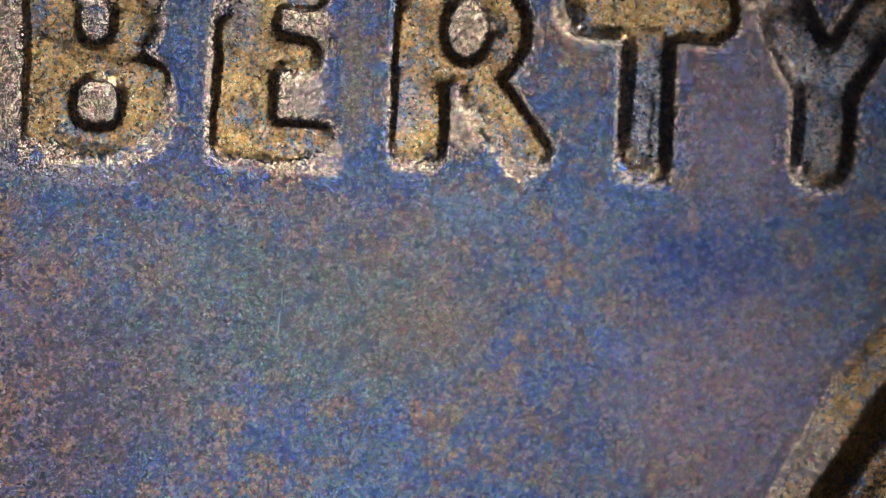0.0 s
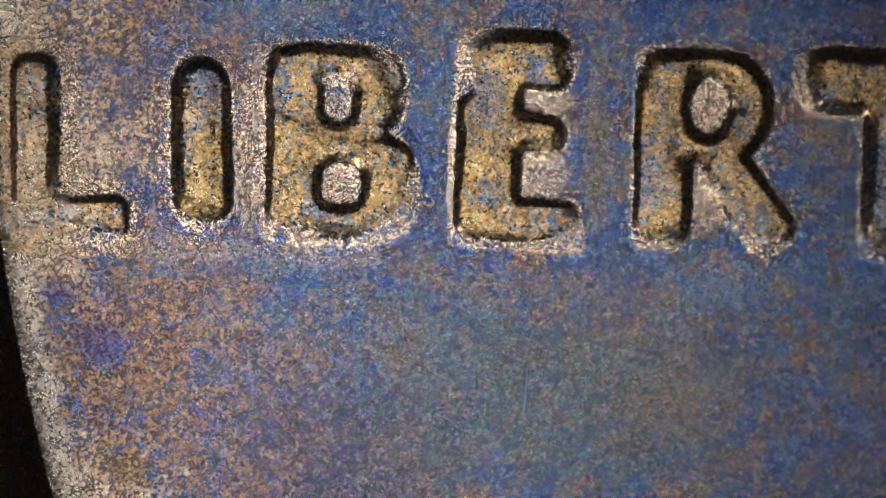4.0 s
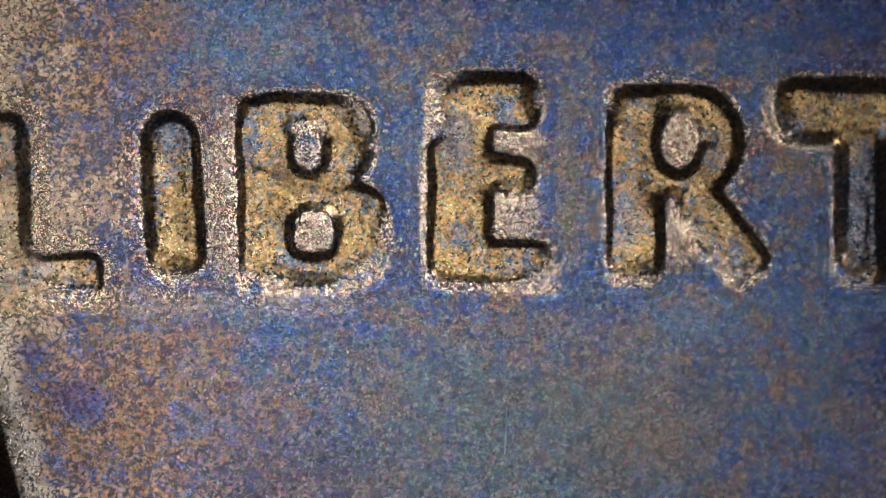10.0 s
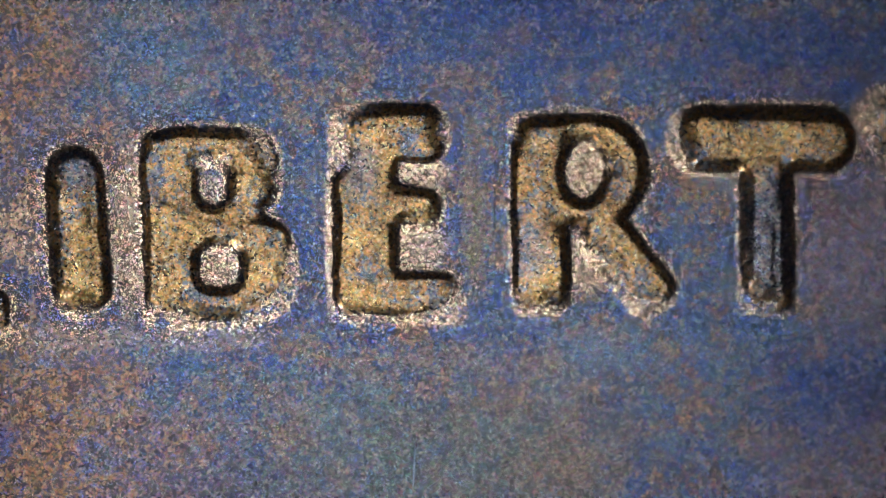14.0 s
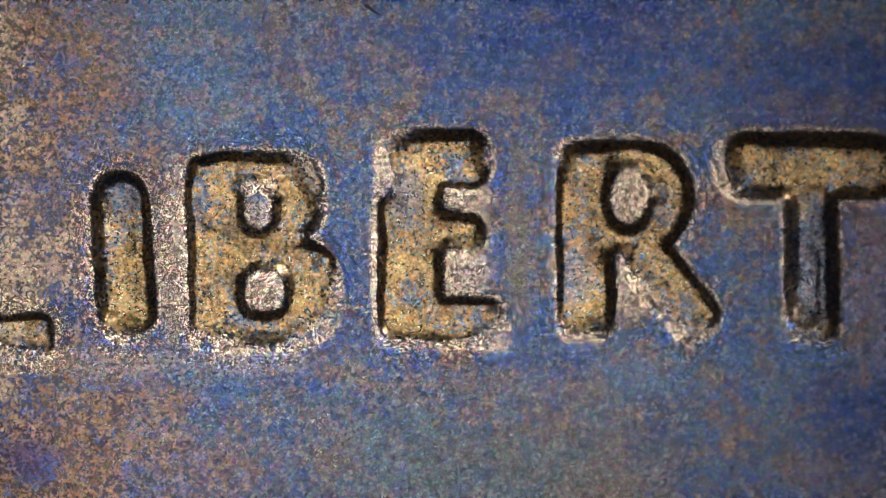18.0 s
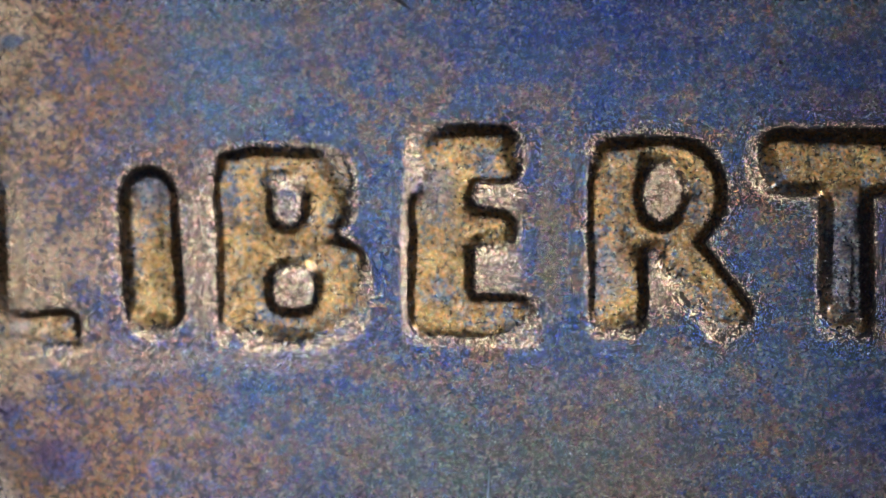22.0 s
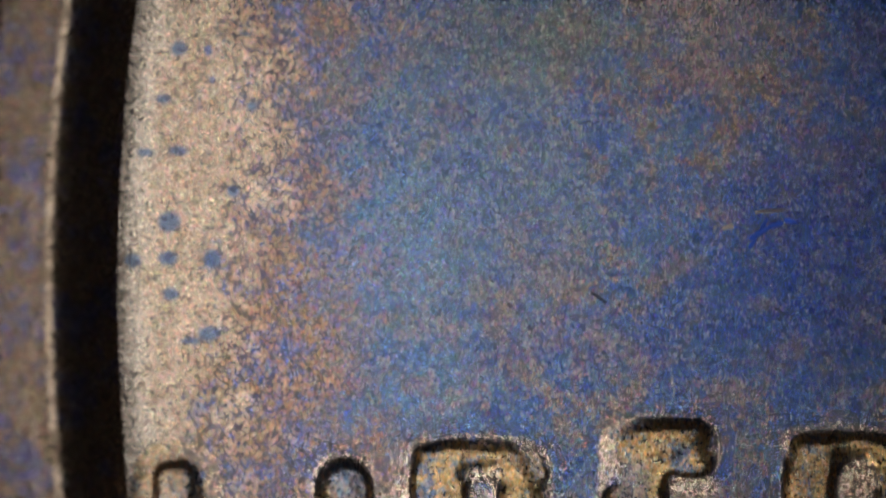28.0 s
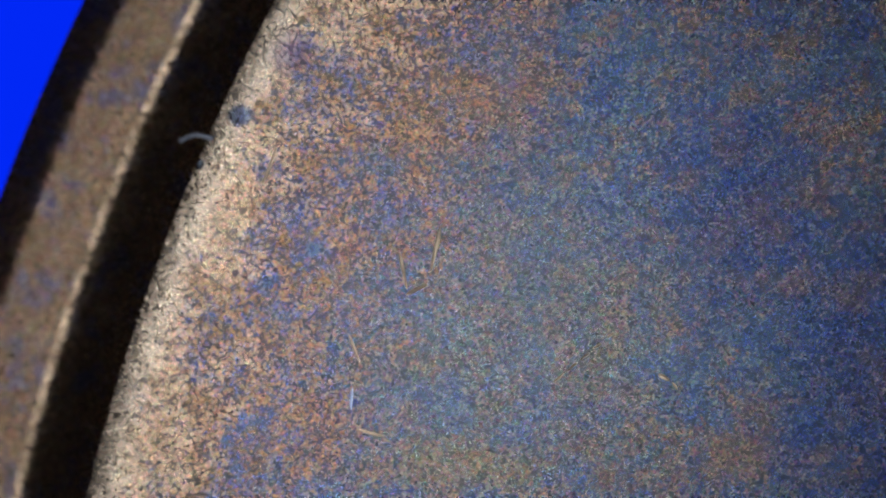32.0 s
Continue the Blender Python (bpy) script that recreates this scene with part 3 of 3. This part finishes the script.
def struck(name, shape, x0, x1, y0, y1, tall, dome, steep, laps, fade, label):
    """A letter of the legend: steep walls along the given lines, gentle slopes elsewhere, fine laps on top."""
    x, y = np.meshgrid(np.arange(x0, x1 + 1, 2.0), np.arange(y0, y1 + 1, 2.0))
    rng = np.random.RandomState(len(label) * 7 + int(abs(x1)))

    def uneven(half):
        a = blurred(rng.normal(size=x.shape), 3, half)
        return a / (a.std() + 1e-9)

    d = shape(x, y) + 1.3 * uneven(24) + 1.2 * uneven(10) + 0.5 * uneven(3)
    # how steep the wall is at the nearest place of the outline
    plain_d = shape(x, y)
    gy, gx = np.gradient(blurred(plain_d, 1, 1), 2.0)
    size = np.maximum(np.hypot(gx, gy), 0.3)
    ex, ey = x - plain_d * gx / size, y - plain_d * gy / size
    total, mean, crisp = 1e-9, 2e-8, np.zeros(x.shape)
    for points, width in steep:
        k = np.exp(-(to_line(ex, ey, points) / (0.5 * width + 15)) ** 2)
        total, mean, crisp = total + k ** 2, mean + k ** 2 * width, np.maximum(crisp, k)
    crisp = blurred(smooth(np.clip(1.9 * crisp - 0.4, 0, 1)), 2, 3)
    width = blurred(mean / total, 2, 2) * np.clip(1 + 0.13 * uneven(16), 0.6, 1.5)
    rise = tall * np.clip(1 + 0.06 * uneven(22), 0.7, 1.3)
    for fx, fy, fr in fade:
        rise = rise * (1 - 0.62 * np.exp(-((x - fx) ** 2 + (y - fy) ** 2) / fr ** 2))
    a = np.clip(-d / width, 0, 1)
    wall = rise * crisp * (0.75 * a + 0.25 * smooth(a)) * (-d < 1.5 * width)
    # the worn metal between the walls sags towards the gentle edges like a stretched skin
    inner = d < 0
    skin = np.maximum(rise * (1 - np.exp(np.minimum(d, 0) / GENTLE)), wall) * inner
    pull = (2.0 / GENTLE) ** 2 / 4
    for _ in range(700):
        mean4 = 0.25 * (np.roll(skin, 1, 0) + np.roll(skin, -1, 0) + np.roll(skin, 1, 1) + np.roll(skin, -1, 1))
        skin = np.maximum((mean4 + pull * rise) / (1 + pull), wall) * inner
    h = skin
    h = h + 2.2 * np.where(d > 0, np.clip(1 - d / 23, 0, 1) ** 2, 1)
    h += dome * smooth(np.clip(-d / 52, 0, 1))
    h = blurred(h, 2, 1)
    for points in laps:
        h -= 1.0 * np.exp(-((to_line(x, y, points) + 2.0 * uneven(8)) / 4.0) ** 2) * np.clip(0.8 + 0.4 * uneven(14), 0.1, 1.2)
    inside = smooth(np.clip((4 - d) / 24, 0, 1))
    h += inside * (2.3 * uneven(14) + 0.8 * uneven(5) + 0.15 * uneven(1)) + (1 - inside) * 0.25 * uneven(8) * smooth(np.clip((28 - d) / 20, 0, 1))
    h = h * smooth(np.clip((44 - d) / 22, 0, 1))
    lx, ly = (x - CENTRE[0]) * PITCH, (y - CENTRE[1]) * PITCH
    rad = np.hypot(lx, ly)
    ground = FIELD_Z + rise_at(rad)
    keep = (d < 42) & (rad < R_FIELD - 0.004)
    z = ground + (h - 0.12 * (d > 36)) * PITCH + 0.0001
    return grid_part(name, lx, ly, z, keep, label)


struck("letter_l", letter_l, -1010, -690, -180, 240, 10.4, 4.5, STEEP_L, LAP_L, FADE_L, "raised letter L close to the rim")
struck("letter_i", letter_i, -720, -530, -160, 240, 10.4, 7, STEEP_I, LAP_I, FADE_I, "raised letter I with a rounded top")
struck("letter_b", letter_b, -550, -200, -170, 260, 10.4, 4.5, STEEP_B, LAP_B, FADE_B, "raised letter B with worn bowls")
struck("letter_e", letter_e, -210, 100, -170, 300, 10.4, 4.5, STEEP_E, LAP_E, FADE_E, "raised letter E with short arms")
struck("letter_r", letter_r, 105, 490, -170, 285, 11.2, 4.5, STEEP_R, LAP_R, FADE_R, "raised letter R")
struck("letter_t", letter_t, 390, 790, -160, 295, 15, 4.5, STEEP_T, LAP_T, FADE_T, "raised letter T")
struck("letter_y", letter_y, 740, 1110, -150, 320, 15, 4.5, STEEP_Y, [], FADE_Y, "raised letter Y")


def bust_edge():
    """The rounded edge of the portrait beyond the legend: a low bright step, a narrow shelf and then the steep wall of the relief."""
    x, y = np.meshgrid(np.arange(700, 3801, 10.0), np.arange(-2800, 301, 10.0))
    rng = np.random.RandomState(5)

    def uneven(half):
        a = blurred(rng.normal(size=x.shape), 3, half)
        return a / (a.std() + 1e-9)

    d = np.hypot(x - 2244, y + 1224) - 1500 + 3.0 * uneven(12) + 2.5 * uneven(3)
    wall = np.clip((-58 - d) / (75 * np.clip(1 + 0.2 * uneven(8), 0.6, 1.6)), 0, 1)
    h = 60 * (0.3 * wall + 0.7 * smooth(wall)) + 30 * (1 - np.exp(np.minimum(d + 133, 0) / 60.0))
    h += 6.5 * smooth(np.clip((14 - d) / 34, 0, 1)) + smooth(np.clip((4 - d) / 24, 0, 1)) * (1.2 * uneven(5) + 0.5 * uneven(2))
    lx, ly = (x - CENTRE[0]) * PITCH, (y - CENTRE[1]) * PITCH
    rad = np.hypot(lx, ly)
    keep = (d < 48) & (rad < R_FIELD - 0.004)
    z = FIELD_Z + rise_at(rad) + (h - 0.12 * (d > 29)) * PITCH + 0.0001
    return grid_part("shoulder_relief", lx, ly, z, keep, "plain raised relief beyond the legend")


bust_edge()


# ---- small marks on the field ----
def mark(name, x, y, length, width, angle, tall, mat, label=""):
    """A low, lens-shaped blemish, placed and sized in pixels of the camera's view."""
    bm = bmesh.new()
    bmesh.ops.create_uvsphere(bm, u_segments=20, v_segments=8, radius=1)
    bmesh.ops.delete(bm, geom=[v for v in bm.verts if v.co.z < -0.05], context="VERTS")
    lx, ly = (x - CENTRE[0]) * PITCH, (y - CENTRE[1]) * PITCH
    rad = math.hypot(lx, ly)
    ground = FIELD_Z + rise_at(rad)
    m = Matrix.Translation((lx * MM, ly * MM, ground * MM)) @ Matrix.Rotation(radians(angle), 4, "Z")
    m = m @ Matrix.Diagonal((length / 2 * PITCH * MM, width * 0.4 * PITCH * MM, tall * PITCH * MM, 1))
    rng = random.Random(int(x * 31 + y))
    ph = rng.uniform(0, 6)
    for v in bm.verts:
        turn = math.atan2(v.co.y, v.co.x)
        v.co *= 1 + 0.12 * math.sin(2 * turn + ph) + 0.08 * math.sin(3 * turn + 2 * ph) + rng.uniform(-0.02, 0.02)
        v.co = m @ v.co
    return part(name, bm, mat, coin, label)


GLINT = plain("bright_metal", (0.80, 0.62, 0.42), 0.36, 1.0)
PALE = plain("pale_metal", (0.55, 0.65, 0.85), 0.35, 1.0)
FLAKE = plain("blue_film", (0.05, 0.12, 0.55), 0.35, 1.0)
SOOT = plain("black_speck", (0.01, 0.01, 0.012), 0.7, 0.0)

mark("nick", -72, -257, 13, 10, 20, 2.5, GLINT, "tiny bright nick")
mark("scratch", 125, -585, 90, 7, 68, 3.0, PALE, "short pale scratch")
mark("scratch", -32, -378, 84, 4, 88, 2.5, PALE, "short pale scratch")
mark("scratch", -345, 1768, 84, 9, 78, 4.0, GLINT, "short bright scratch")
mark("scratch", -402, 1728, 62, 9, 104, 4.0, GLINT, "short bright scratch")
mark("scratch", -378, 1694, 38, 10, 25, 4.0, GLINT, "short bright scratch")
for k in range(5):
    mark("scratch", -122 + 22 * k, 1546 + 19 * k, 22 - 2 * k, 6, 48 - 4 * k, 3.0, GLINT, "short bright scratch")
mark("nick", 62, 1550, 20, 11, -30, 3.0, GLINT, "tiny bright nick")
mark("nick", 82, 1535, 14, 7, -50, 4.0, GLINT, "tiny bright nick")
mark("nick", -468, 1250, 30, 18, 0, 3.0, GLINT, "tiny bright nick")
mark("nick", -540, 1245, 26, 12, 5, 4.0, GLINT, "tiny bright nick")
mark("scratch", -485, 1590, 60, 6, 112, 3.0, GLINT, "short bright scratch")
mark("scratch", -450, 1440, 46, 7, -12, 3.0, GLINT, "short bright scratch")
mark("scratch", -487, 1500, 44, 6, 88, 3.0, PALE, "short pale scratch")
mark("scratch", -640, 1905, 70, 7, 72, 3.0, GLINT, "short bright scratch")
for x, y, a, c, turn in ((96, 590, 40, 14, 30), (122, 604, 36, 12, 20), (104, 606, 24, 8, 60), (150, 612, 26, 10, -10), (84, 572, 22, 9, 50)):
    mark("film_flake", x, y, a, c, turn, 1.2, FLAKE, "small flake of bright blue film")
mark("scratch", 118, 630, 60, 9, 4, 4.0, GLINT, "short bright scratch")
mark("scratch", 40, 600, 26, 8, 10, 3.0, GLINT, "short bright scratch")
mark("scratch", -187, 474, 40, 6, -32, 1.5, SOOT, "thin dark scratch")
mark("speck", -275, 1318, 10, 10, 0, 2.0, SOOT, "black speck")
mark("speck", -192, 1116, 11, 10, 0, 2.0, SOOT, "black speck")
mark("speck", 480, 375, 10, 8, 0, 2.0, SOOT, "black speck")
# a lint fibre caught on the slope of the rim
curve = bpy.data.curves.new("lint_fibre", "CURVE")
curve.dimensions, curve.bevel_depth, curve.bevel_resolution = "3D", 0.009 * MM, 2
line = curve.splines.new("BEZIER")
line.bezier_points.add(2)
for p, (x, y, z) in zip(line.bezier_points, ((-797, 1944, 0.175), (-772, 1955, 0.125), (-742, 1950, 0.07))):
    p.co = ((x - CENTRE[0]) * PITCH * MM, (y - CENTRE[1]) * PITCH * MM, (FIELD_Z + z) * MM)
    p.handle_left_type = p.handle_right_type = "AUTO"
fibre = new("lint_fibre", curve)
curve.materials.append(plain("grey_lint", (0.35, 0.38, 0.45), 0.8))
fibre.parent = coin
tagged(fibre, "pale grey lint fibre on the rim")


def motions():
    walk(coin, [(t, pose(x * MM, y * MM, 0, 0, 0, turn)) for t, x, y, turn in COIN_ROWS])


motions()
